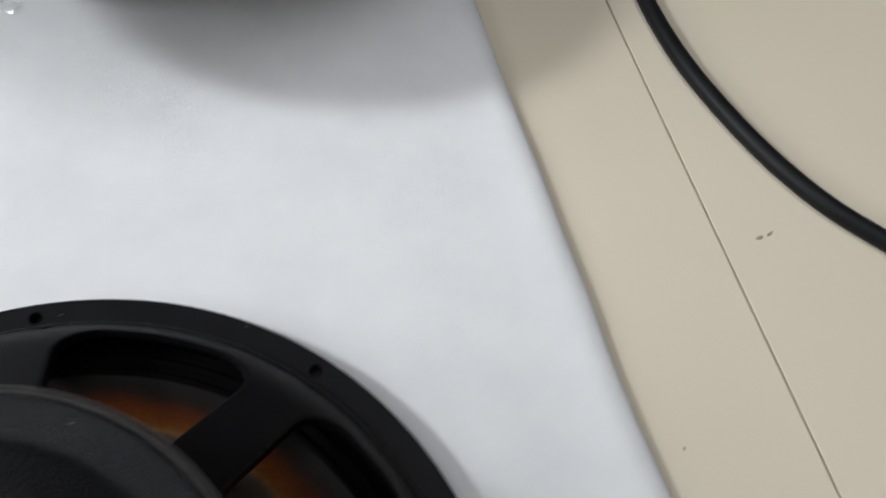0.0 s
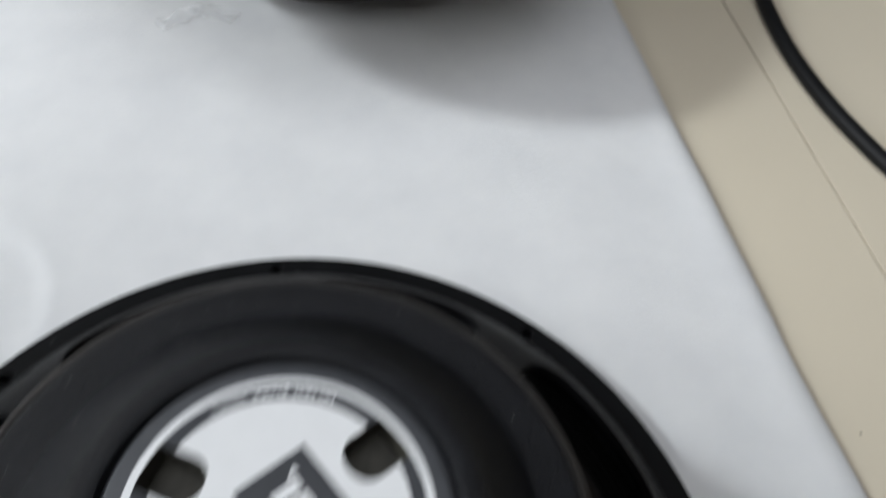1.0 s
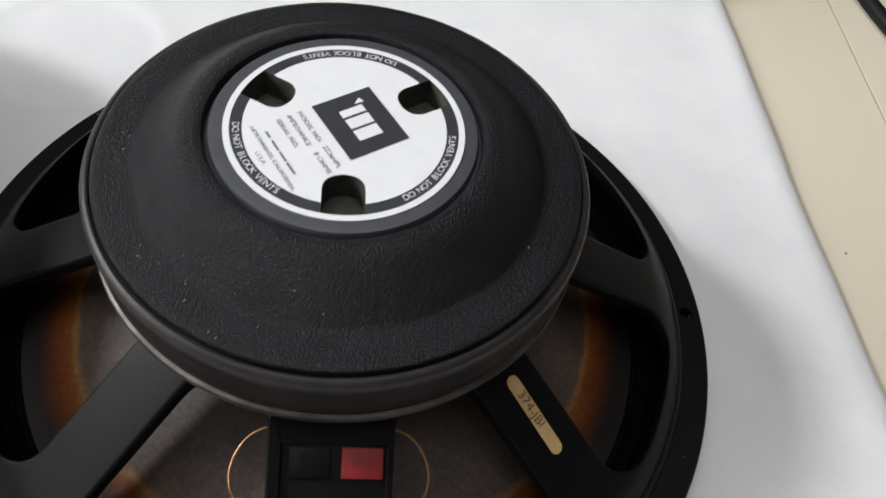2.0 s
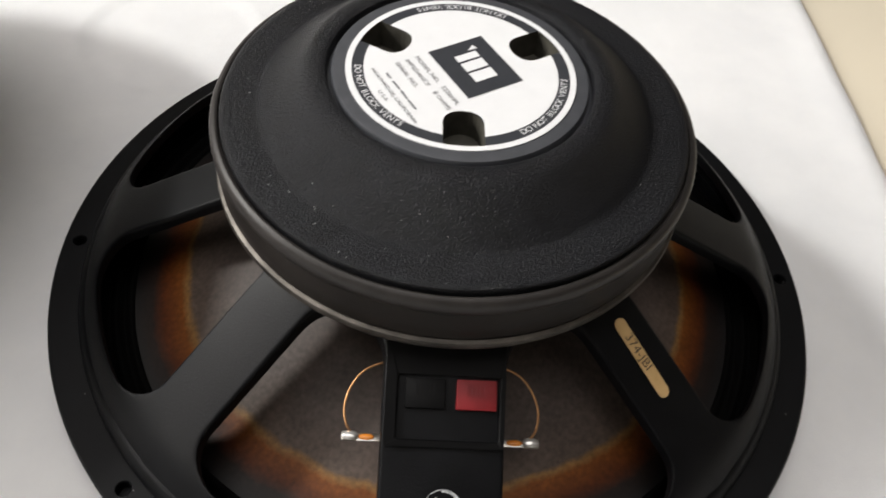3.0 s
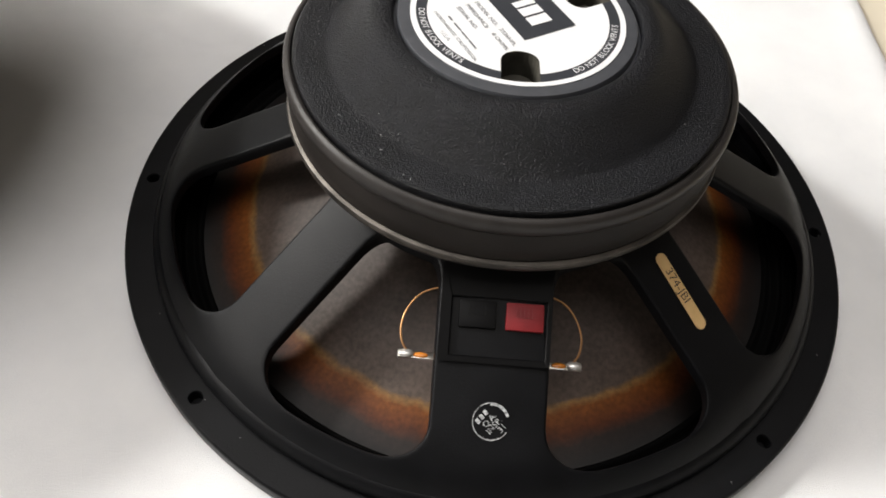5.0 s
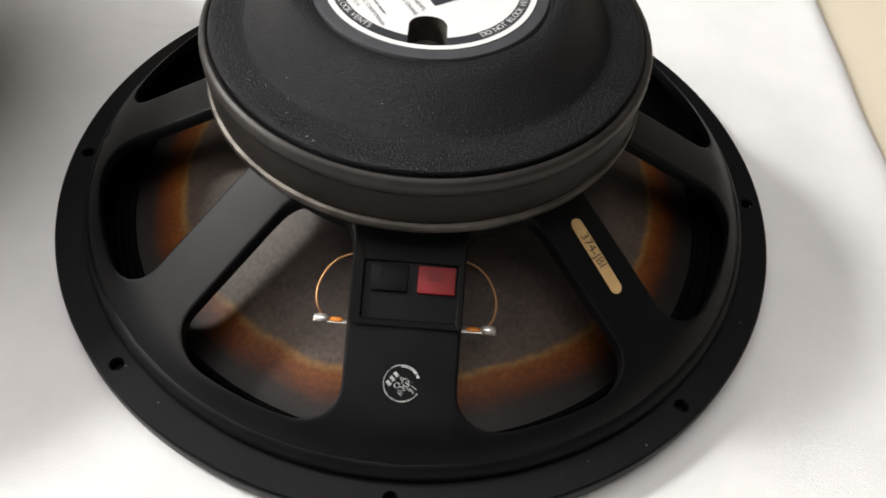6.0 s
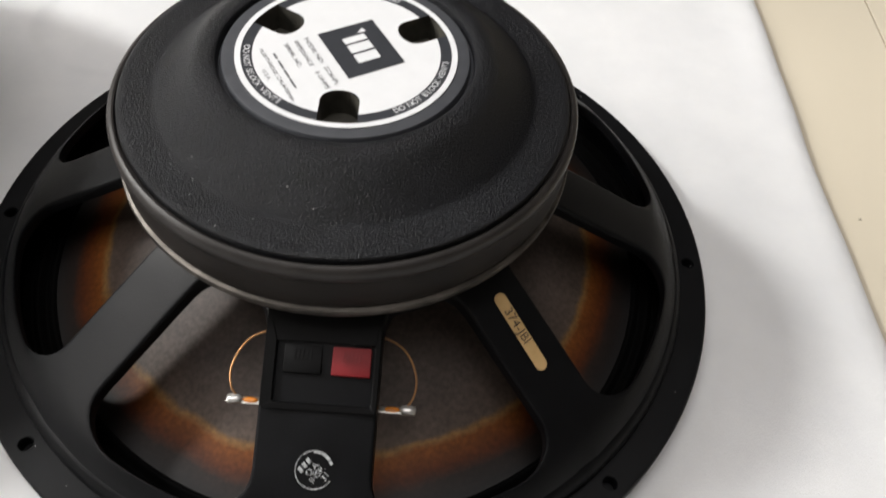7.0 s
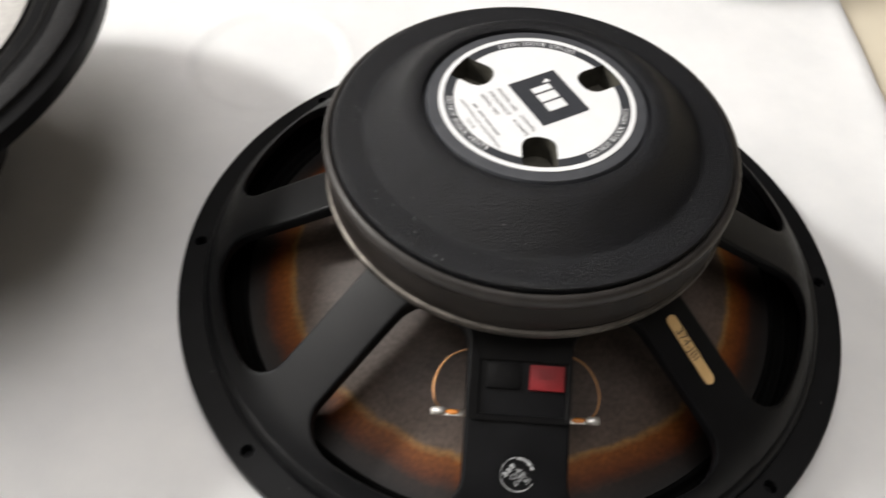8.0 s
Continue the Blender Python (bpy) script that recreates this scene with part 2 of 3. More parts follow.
def box(bm, lo, hi, bevel=0.0, m=None):
    made = bmesh.ops.create_cube(bm, size=1.0)["verts"]
    for v in made:
        v.co = Vector([lo[i] + (v.co[i] + 0.5) * (hi[i] - lo[i]) for i in range(3)])
    if bevel:
        edges = list({e for v in made for e in v.link_edges})
        out = bmesh.ops.bevel(bm, geom=edges, offset=bevel, segments=2, affect="EDGES", profile=0.6)
        made = list({v for f in out["faces"] for v in f.verts} | {v for v in made if v.is_valid})
    if m is not None:
        bmesh.ops.transform(bm, matrix=m, verts=made)
    return made


def smooth_path(points, steps=10):
    """Catmull-Rom through points."""
    pts = [Vector(p) for p in points]
    pts = [2 * pts[0] - pts[1]] + pts + [2 * pts[-1] - pts[-2]]
    out = []
    for i in range(1, len(pts) - 2):
        a, b, c, d = pts[i - 1:i + 3]
        for s in range(steps):
            t = s / steps
            out.append(0.5 * (2 * b + (c - a) * t + (2 * a - 5 * b + 4 * c - d) * t * t + (3 * b - a - 3 * c + d) * t ** 3))
    out.append(pts[-2])
    return out


def tube(bm, path, radius, sides=10):
    rings = []
    for i, p in enumerate(path):
        d = (path[min(i + 1, len(path) - 1)] - path[max(i - 1, 0)]).normalized()
        side = d.cross(Vector((0, 0, 1)))
        side = side.normalized() if side.length > 1e-5 else Vector((1, 0, 0))
        up = side.cross(d)
        rings.append([p + radius * (math.cos(2 * math.pi * k / sides) * side + math.sin(2 * math.pi * k / sides) * up) for k in range(sides)])
    vs = strips(bm, rings)
    bm.faces.new(vs[0])
    bm.faces.new(list(reversed(vs[-1])))
    return bm


def glyphs(text, size, align="LEFT"):
    """Mesh of a flat text in the built-in font."""
    cu = bpy.data.curves.new("text", "FONT")
    cu.body, cu.size, cu.align_x, cu.align_y = text, size, align, "CENTER"
    cu.resolution_u = 3
    ob = new("text", cu)
    bpy.context.view_layer.update()
    me = bpy.data.meshes.new_from_object(ob.evaluated_get(bpy.context.evaluated_depsgraph_get()))
    bpy.data.objects.remove(ob)
    bpy.data.curves.remove(cu)
    return me


def lay_text(bm, text, size, m, align="LEFT", stretch=1.0):
    me = glyphs(text, size, align)
    me.transform(m @ Matrix.Diagonal((stretch, 1, 1, 1)))
    bm.from_mesh(me)
    bpy.data.meshes.remove(me)


# ---- the room ----
def slab(name, lo, hi, material, label, category="", bevel=0.0):
    bm = bmesh.new()
    box(bm, lo, hi, bevel)
    return tagged(link_mesh(name, bm, material, False), label, category, kind="structure")


FLOOR_Z = -0.007
X0, X1, Y0, Y1, TOP = -2.8, 2.6, -2.6, 2.9, 3.0
floor = slab("floor", (X0 - 0.1, Y0 - 0.1, -0.1), (X1 + 0.1, Y1 + 0.1, FLOOR_Z - 0.003), M_GROUT, "floor of large cream glazed tiles with thin dark joints", "floor")


def ceiling():
    bm = bmesh.new()
    # opening cut to fit the added overhead lamp
    cx, cy, w, h = OVERHEAD_FILL
    a, b, c, d = cx - w / 2 - 0.03, cx + w / 2 + 0.03, cy - h / 2 - 0.03, cy + h / 2 + 0.03
    box(bm, (X0 - 0.1, Y0 - 0.1, TOP), (a, Y1 + 0.1, TOP + 0.1))
    box(bm, (b, Y0 - 0.1, TOP), (X1 + 0.1, Y1 + 0.1, TOP + 0.1))
    box(bm, (a, Y0 - 0.1, TOP), (b, c, TOP + 0.1))
    box(bm, (a, d, TOP), (b, Y1 + 0.1, TOP + 0.1))
    tagged(link_mesh("ceiling", bm, M_CEIL, False), "plain grey painted ceiling with an opening for an added fill lamp", "ceiling", kind="structure")


ceiling()
slab("wall_north", (X0 - 0.1, Y1, -0.1), (X1 + 0.1, Y1 + 0.1, TOP), M_WALL, "plain taupe painted wall", "wall")
slab("wall_south", (X0 - 0.1, Y0 - 0.1, -0.1), (X1 + 0.1, Y0, TOP), M_WALL, "plain taupe painted wall", "wall")
slab("wall_east", (X1, Y0, -0.1), (X1 + 0.1, Y1, TOP), M_WALL, "plain taupe painted wall", "wall")


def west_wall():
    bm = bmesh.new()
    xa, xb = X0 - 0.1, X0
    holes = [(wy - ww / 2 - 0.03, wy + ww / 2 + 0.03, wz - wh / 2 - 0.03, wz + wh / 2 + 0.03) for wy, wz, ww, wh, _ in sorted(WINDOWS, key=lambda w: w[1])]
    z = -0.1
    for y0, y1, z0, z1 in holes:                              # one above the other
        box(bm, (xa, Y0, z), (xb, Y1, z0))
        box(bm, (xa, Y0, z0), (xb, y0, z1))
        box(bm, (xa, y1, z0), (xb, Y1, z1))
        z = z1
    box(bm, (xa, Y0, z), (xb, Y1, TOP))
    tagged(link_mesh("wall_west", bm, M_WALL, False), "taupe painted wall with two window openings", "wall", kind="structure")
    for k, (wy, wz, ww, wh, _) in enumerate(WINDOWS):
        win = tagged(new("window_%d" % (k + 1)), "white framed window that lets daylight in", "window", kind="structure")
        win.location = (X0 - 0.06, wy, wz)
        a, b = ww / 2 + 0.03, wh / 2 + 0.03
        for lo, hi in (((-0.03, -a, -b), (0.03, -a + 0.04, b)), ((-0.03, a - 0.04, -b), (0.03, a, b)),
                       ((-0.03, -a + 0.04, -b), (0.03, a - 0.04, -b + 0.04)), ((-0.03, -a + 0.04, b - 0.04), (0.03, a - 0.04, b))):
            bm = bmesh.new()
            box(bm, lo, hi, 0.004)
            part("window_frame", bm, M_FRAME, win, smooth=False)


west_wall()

# ---- foam sheet ----
def foam_edge(y):
    """x of the sheet's cut edge along y."""
    return 0.2868 - 0.026 * (y - 0.16) + 0.05 * max(0.0, 0.12 - y) ** 1.3 + 0.0012 * noise.noise((y * 14, 0.3, 0)) + 0.002 * noise.noise((y * 4, 2.3, 0))


def foam_height(x, y):
    z = 0.0016 * noise.noise((x * 3.1, y * 1.6, 4.0)) + 0.0006 * noise.noise((x * 11, y * 3.5, 9.0)) + 0.0009 * noise.noise((x * 19, y * 1.3, 1.0))
    d = math.hypot(x, y)
    z *= min(1.0, max(0.0, (d - 0.2) / 0.15))            # pressed flat under the loudspeakers
    for cx, cy in ((0.053, 0.517), (-0.42, 0.04)):
        z *= min(1.0, max(0.0, (math.hypot(x - cx, y - cy) - 0.1) / 0.1))
    r = math.hypot(x + 0.181, y - 0.188)                  # round dent where a magnet has stood
    z -= 0.0012 * (1 - min(1.0, max(0.0, (r - 0.050) / 0.010)) ** 2 * (3 - 2 * min(1.0, max(0.0, (r - 0.050) / 0.010))))
    z += 0.0004 * math.exp(-((r - 0.0625) / 0.003) ** 2)
    return z


def foam_sheet():
    bm = bmesh.new()
    ny, nx, x_left = 560, 360, -0.85
    ys = [-0.65 + 1.65 * i / ny for i in range(ny + 1)]
    loops = []
    for y in ys:
        e = foam_edge(y)
        lift = 0.0008 + 0.0006 * noise.noise((y * 5, 7.7, 0))      # the cut edge curls up a little
        row = []
        for i in range(nx + 1):
            x = x_left + (e - 0.013 - x_left) * i / nx
            row.append((x, y, foam_height(x, y) + lift * math.exp(-((e - 0.013 - x) / 0.016) ** 2)))
        h = foam_height(e, y) + lift
        row += [(e - 0.0095, y, h - 0.0003), (e - 0.0062, y, h - 0.0009), (e - 0.0032, y, h - 0.0018), (e - 0.0010, y, h - 0.0030), (e, y, h - 0.0044), (e - 0.0008, y, h - 0.0056), (e - 0.0024, y, h - 0.0062), (e - 0.02, y, FLOOR_Z + 0.0006)]
        row += [(x_left, y, FLOOR_Z + 0.0005)]
        loops.append(row)
    strips(bm, loops, cyclic=True)
    tagged(link_mesh("foam_sheet", bm, M_FOAM), "white packing foam sheet spread on the tiled floor, slightly creased", "foam sheet")


foam_sheet()


# ---- cable ----
def power_cable():
    bm = bmesh.new()
    r = 0.0062
    pts = [(0.62, 0.9), (0.50, 0.68), (0.445, 0.55), (0.417, 0.466), (0.406, 0.39), (0.4085, 0.325), (0.4215, 0.265), (0.441, 0.212), (0.467, 0.17), (0.51, 0.128), (0.6, 0.075), (0.78, 0.0), (1.05, -0.06)]
    tube(bm, smooth_path([(x, y, FLOOR_Z + r) for x, y in pts], 12), r, 16)
    tagged(link_mesh("power_cable", bm, M_RUBBER), "thick black rubber cable curving across the floor tiles", "cable")


power_cable()


# ---- loudspeakers ----
LEGS = [-90 + 45 * k for k in range(8)]
HALF = {a: 0.0150 for a in LEGS}
HALF[-90] = 0.0245                                        # the broad leg that carries the terminals
R_IN, R_OUT = 0.090, 0.1665


def leg_z(r):
    """Height of the frame's outer face, flange side down."""
    knots = ((0.05, 0.0785), (0.086, 0.0775), (0.103, 0.0690), (0.134, 0.0510), (0.160, 0.0360), (0.1665, 0.0318), (0.172, 0.0262), (0.1755, 0.0205), (0.1775, 0.0150), (0.1790, 0.0132), (0.2, 0.0130))
    for (r0, z0), (r1, z1) in zip(knots, knots[1:]):
        if r <= r1:
            return z0 + (z1 - z0) * (r - r0) / (r1 - r0)
    return knots[-1][1]


def rounded_rect(w, h, radii, n=7, straight=9):
    """Outline of a w x h rectangle about 0, 0, anticlockwise; radii: bl, br, tr, tl."""
    out = []
    for k, (sx, sy) in enumerate(((-1, -1), (1, -1), (1, 1), (-1, 1))):
        r = radii[k]
        cx, cy = sx * (w / 2 - r), sy * (h / 2 - r)
        a = (180, 270, 0, 90)[k]
        arc = [(cx + r * math.cos(radians(a + 90 * i / n)), cy + r * math.sin(radians(a + 90 * i / n))) for i in range(n + 1)]
        if out:
            p, q = out[-1], arc[0]
            out += [(p[0] + (q[0] - p[0]) * i / straight, p[1] + (q[1] - p[1]) * i / straight) for i in range(1, straight)]
        out += arc
    p, q = out[-1], out[0]
    out += [(p[0] + (q[0] - p[0]) * i / straight, p[1] + (q[1] - p[1]) * i / straight) for i in range(1, straight)]
    return out


def polar(r, a, z):
    return (r * math.cos(a), r * math.sin(a), z)


def frame_mesh():
    """Cast frame: eight legs with windows between them, a hub ring and a bolt flange."""
    bm = bmesh.new()
    r_lo, r_hi = 0.080, 0.1775
    for a in LEGS:
        b = a + 45
        lo, hi = HALF[a], HALF[-90 if b == 270 else b]
        rm = (R_IN + R_OUT) / 2
        width = rm * radians(45) - lo - hi
        outline = rounded_rect(width, R_OUT - R_IN, (0.010, 0.010, 0.017, 0.017))

        def place(p, q, grow, drop, lo=lo, hi=hi, a=a, b=b, rm=rm, width=width):
            r = rm + q
            t0, t1 = radians(a) + math.asin(lo / r), radians(b) - math.asin(hi / r)
            t = t0 + (t1 - t0) * (p / width + 0.5)
            if grow:
                r += grow * q / (abs(q) + 0.012)
                t += grow / r * p / (abs(p) + 0.012)
            return polar(r, t, leg_z(min(max(r, 0.05), 0.1775)) - drop)

        inner = []
        for p, q in outline:                               # to the border of this sector
            dp, dq = p / (width / 2), q / ((R_OUT - R_IN) / 2)
            s = 1 / max(abs(dp), abs(dq))
            u, w = dp * s, dq * s
            r = r_lo + (r_hi - r_lo) * (w + 1) / 2
            t = radians(a + 22.5 + 22.5 * u)
            inner.append((r, t))
        face = [place(p, q, 0.0012, 0.0) for p, q in outline]
        border = [polar(r, t, leg_z(r)) for r, t in inner]

        def between(f):
            out = []
            for (p, q), (r, t) in zip(outline, inner):
                x, y, _ = place(p, q, 0.0012, 0)
                ra, ta = math.hypot(x, y), math.atan2(y, x)
                ta += 2 * math.pi * round((t - ta) / (2 * math.pi))
                rr, tt = ra + (r - ra) * f, ta + (t - ta) * f
                out.append(polar(rr, tt, leg_z(rr)))
            return out

        back = [place(p, q, -0.0006, 0.0065) for p, q in outline]
        under = [polar(r, t, leg_z(r) - 0.0065) for r, t in inner]
        strips(bm, [under, back, [place(p, q, -0.0002, 0.003) for p, q in outline], [place(p, q, 0, 0.0012) for p, q in outline],
                    [place(p, q, 0.0005, 0.0003) for p, q in outline], face, [place(p, q, 0.0026, 0.0) for p, q in outline], between(0.33), between(0.66), border])
    bmesh.ops.remove_doubles(bm, verts=bm.verts[:], dist=0.00002)
    revolve(bm, [(0.052, 0.064), (0.052, 0.0785), (0.080, leg_z(0.080)), (0.080, leg_z(0.080) - 0.0065)], 96)
    # flange with eight bolt holes on the legs' axes
    fr0, fr1, top = 0.1775, 0.1925, 0.0131
    for a in LEGS:
        n = 40
        hole, edge, pit, rim = [], [], [], []
        rm, hw, hh = (fr0 + fr1) / 2, radians(22.5), (fr1 - fr0) / 2
        for i in range(n):
            t = 2 * math.pi * i / n
            c, s = math.cos(t), math.sin(t)
            hr = 0.1853 + 0.0031 * s
            ht = radians(a) - 0.0031 * c / 0.1853
            hole.append(polar(0.1853 + 0.0036 * s, radians(a) - 0.0036 * c / 0.1853, top))
            pit.append(polar(hr, ht, top - 0.0006))
            rim.append(polar(hr, ht, top - 0.0065))
            k = 1 / max(abs(c), abs(s))
            rr = rm + hh * s * k
            edge.append((rr, radians(a) - hw * c * k))
        mid = []
        for (r, t), h in zip(edge, hole):
            ha = math.atan2(h[1], h[0])
            ha += 2 * math.pi * round((t - ha) / (2 * math.pi))
            hr = math.hypot(h[0], h[1])
            mid.append(polar(hr + (r - hr) * 0.45, ha + (t - ha) * 0.45, top))
        strips(bm, [rim, pit, hole, mid])
        # finely cut outer border so that the rim stays round
        cur = [polar(r, t, top) for r, t in edge]
        strips(bm, [mid, cur])
        bm.faces.new([bm.verts.new(p) for p in rim])
    revolve(bm, [(0.1775, 0.0150), (0.1775, 0.0131)], 192)
    revolve(bm, [(0.1924, 0.0131), (0.1932, 0.0126), (0.1935, 0.0118), (0.1935, 0.0045), (0.1931, 0.0036), (0.1920, 0.0032), (0.160, 0.0032)], 192)
    # low rib along the foot of the frame
    revolve(bm, [(0.1738, 0.0226), (0.1750, 0.0222), (0.1764, 0.0208), (0.1776, 0.0190), (0.1783, 0.0174), (0.1785, 0.0160), (0.1781, 0.0147), (0.1774, 0.0138), (0.1772, 0.0128)], 192)
    return bm


def slot_outline(a, r_end, r_out, half, n=12):
    """Vent slot in the label, from its outer end inwards and back; a in degrees."""
    ca, sa = math.cos(radians(a)), math.sin(radians(a))
    pts = [(r_out, -half)]
    pts += [(r_end + half - half * math.sin(math.pi * i / n), -half * math.cos(math.pi * i / n)) for i in range(n + 1)]
    pts += [(r_out, half)]
    return [(x * ca - y * sa, x * sa + y * ca) for x, y in pts]


LABEL_Z = 0.1400
VENTS = (-89.0, 31.0, 151.0)
R_DISC, R_BAND, R_RING = 0.0400, 0.0448, 0.0473
HALF_SLOT = 0.0081


def arc(r, a0, a1, n):
    return [(r * math.cos(radians(a0 + (a1 - a0) * i / n)), r * math.sin(radians(a0 + (a1 - a0) * i / n))) for i in range(n + 1)]


def label_parts(owner):
    """Round printed label with three vent slots."""
    z = LABEL_Z
    gap_in = math.degrees(math.asin(HALF_SLOT / R_DISC))
    gap_out = math.degrees(math.asin(HALF_SLOT / R_BAND))
    bm = bmesh.new()
    r0 = 0.0254
    rows = 16
    loops = [[(x, y, z) for x, y in arc(r0, VENTS[0], VENTS[0] + 360, 90)[:-1]]]
    bm.faces.new([bm.verts.new(p) for p in loops[0]])
    for a in VENTS:
        grid = []
        for q in range(rows + 1):
            f = (q / rows) ** 2                             # crowded where the slot's end curves
            r = r0 + (R_DISC - r0) * f
            d = r0 + HALF_SLOT - r
            h = math.sqrt(max(0.0, HALF_SLOT ** 2 - d * d)) if d > 0 else HALF_SLOT
            g = math.degrees(math.asin(h / r))
            grid.append([(x, y, z) for x, y in arc(r, a + g, a + 120 - g, 30)])
        strips(bm, grid, cyclic=False)
    bmesh.ops.remove_doubles(bm, verts=bm.verts[:], dist=0.00001)
    part("label_disc", bm, M_WHITE, owner, "white printed disc with three vent cut-outs", smooth=False)
    for a in VENTS:
        bm = bmesh.new()
        i = arc(R_DISC, a + gap_in, a + 120 - gap_in, 30)
        o = arc(R_BAND, a + gap_out, a + 120 - gap_out, 30)
        strips(bm, [[(x, y, z) for x, y in i], [(x, y, z) for x, y in o]], cyclic=False)
        part("label_band", bm, M_DARKPRINT, owner, "charcoal printed band", smooth=False)
        bm = bmesh.new()
        s = slot_outline(a, 0.0254, math.sqrt(R_BAND ** 2 - HALF_SLOT ** 2), HALF_SLOT) + arc(R_BAND, a + gap_out, a - gap_out, 8)[1:-1]
        vs = strips(bm, [[(x, y, z) for x, y in s], [(x, y, z - 0.0006) for x, y in s], [(x, y, z - 0.0125) for x, y in s]])
        bm.faces.new(vs[-1])
        part("vent", bm, M_PIT, owner, "dark recessed vent opening", smooth=False)
    bm = bmesh.new()
    revolve(bm, [(R_BAND, z), (R_RING, z), (R_RING, z - 0.0005)], 128)
    part("label_ring", bm, M_WHITE, owner, "white printed outer ring", smooth=False)
    # words round the band, tops inwards
    for a in (-150, -30, 90):
        bm = bmesh.new()
        text = "DO NOT BLOCK VENTS"
        span, size = 55.0, 0.0038
        widths = {" ": 0.55, "I": 0.4, "O": 1.1, "N": 1.1, "D": 1.05}
        w = [widths.get(c, 0.95) for c in text]
        at, total = 0.0, sum(w)
        for c, cw in zip(text, w):
            t = radians(a + span * ((at + cw / 2) / total - 0.5))
            at += cw
            if c == " ":
                continue
            m = Matrix.Translation((0.0424 * math.cos(t), 0.0424 * math.sin(t), z + 0.00025)) @ Matrix.Rotation(t + math.pi / 2, 4, "Z")
            lay_text(bm, c, size, m, "CENTER")
        part("warning_text", bm, M_WHITE, owner, "white lettering on the charcoal band", smooth=False)
    # emblem and lines of print share one slant
    base = Matrix.Rotation(radians(-58.7), 4, "Z")

    def at(u, v, dz=0.00025):
        return base @ Matrix.Translation((u, v, z + dz))

    bm = bmesh.new()
    vs = [bm.verts.new(at(u, v) @ Vector((0, 0, 0))) for u, v in ((-0.0152, -0.0072), (0.0168, -0.0072), (0.0168, 0.0190), (-0.0152, 0.0190))]
    bm.faces.new(vs)
    emblem = part("emblem", bm, M_DARKPRINT, owner, "charcoal rectangle with a white emblem", smooth=False)
    bm = bmesh.new()

    def bar(u0, v0, u1, v1):
        bm.faces.new([bm.verts.new(at(u, v, 0.0005) @ Vector((0, 0, 0))) for u, v in ((u0, v0), (u1, v0), (u1, v1), (u0, v1))])

    lo, hi = 0.0008, 0.0112                                # plain upright bars and a wedge
    bar(-0.0074, lo, -0.0036, hi)
    bar(-0.0024, lo, 0.0030, hi)
    bar(0.0042, lo, 0.0100, hi)
    bm.faces.new([bm.verts.new(at(u, v, 0.0005) @ Vector((0, 0, 0))) for u, v in ((-0.0088, 0.0086), (-0.0084, 0.0130), (-0.0112, 0.0120))])
    part("emblem_mark", bm, M_WHITE, emblem, "white emblem shape", smooth=False)
    bm = bmesh.new()
    for text, u, v, size in (("MODEL NO.", -0.0149, -0.0130, 0.0027), ("2226HPL", 0.0058, -0.0128, 0.0027), ("IMPEDANCE", -0.0149, -0.0176, 0.0027), ("8 OHMS", 0.0072, -0.0174, 0.0027),
                             ("SERIAL NO.", -0.0149, -0.0222, 0.0027), ("NORTHRIDGE, CALIFORNIA", -0.0158, -0.0330, 0.0023), ("U.S.A.", -0.0028, -0.0368, 0.0024)):
        lay_text(bm, text, size * 1.06, at(u, v), stretch=1.17)
    for u0, u1 in ((-0.0108, -0.0072), (-0.0054, 0.0002), (0.0010, 0.0064), (0.0072, 0.0132)):  # maker's name as bars
        vs = [bm.verts.new(at(u, v) @ Vector((0, 0, 0))) for u, v in ((u0, -0.0295), (u1, -0.0295), (u1, -0.0286), (u0, -0.0286))]
        bm.faces.new(vs)
    part("label_print", bm, M_INK, owner, "small grey printed lines", smooth=False)


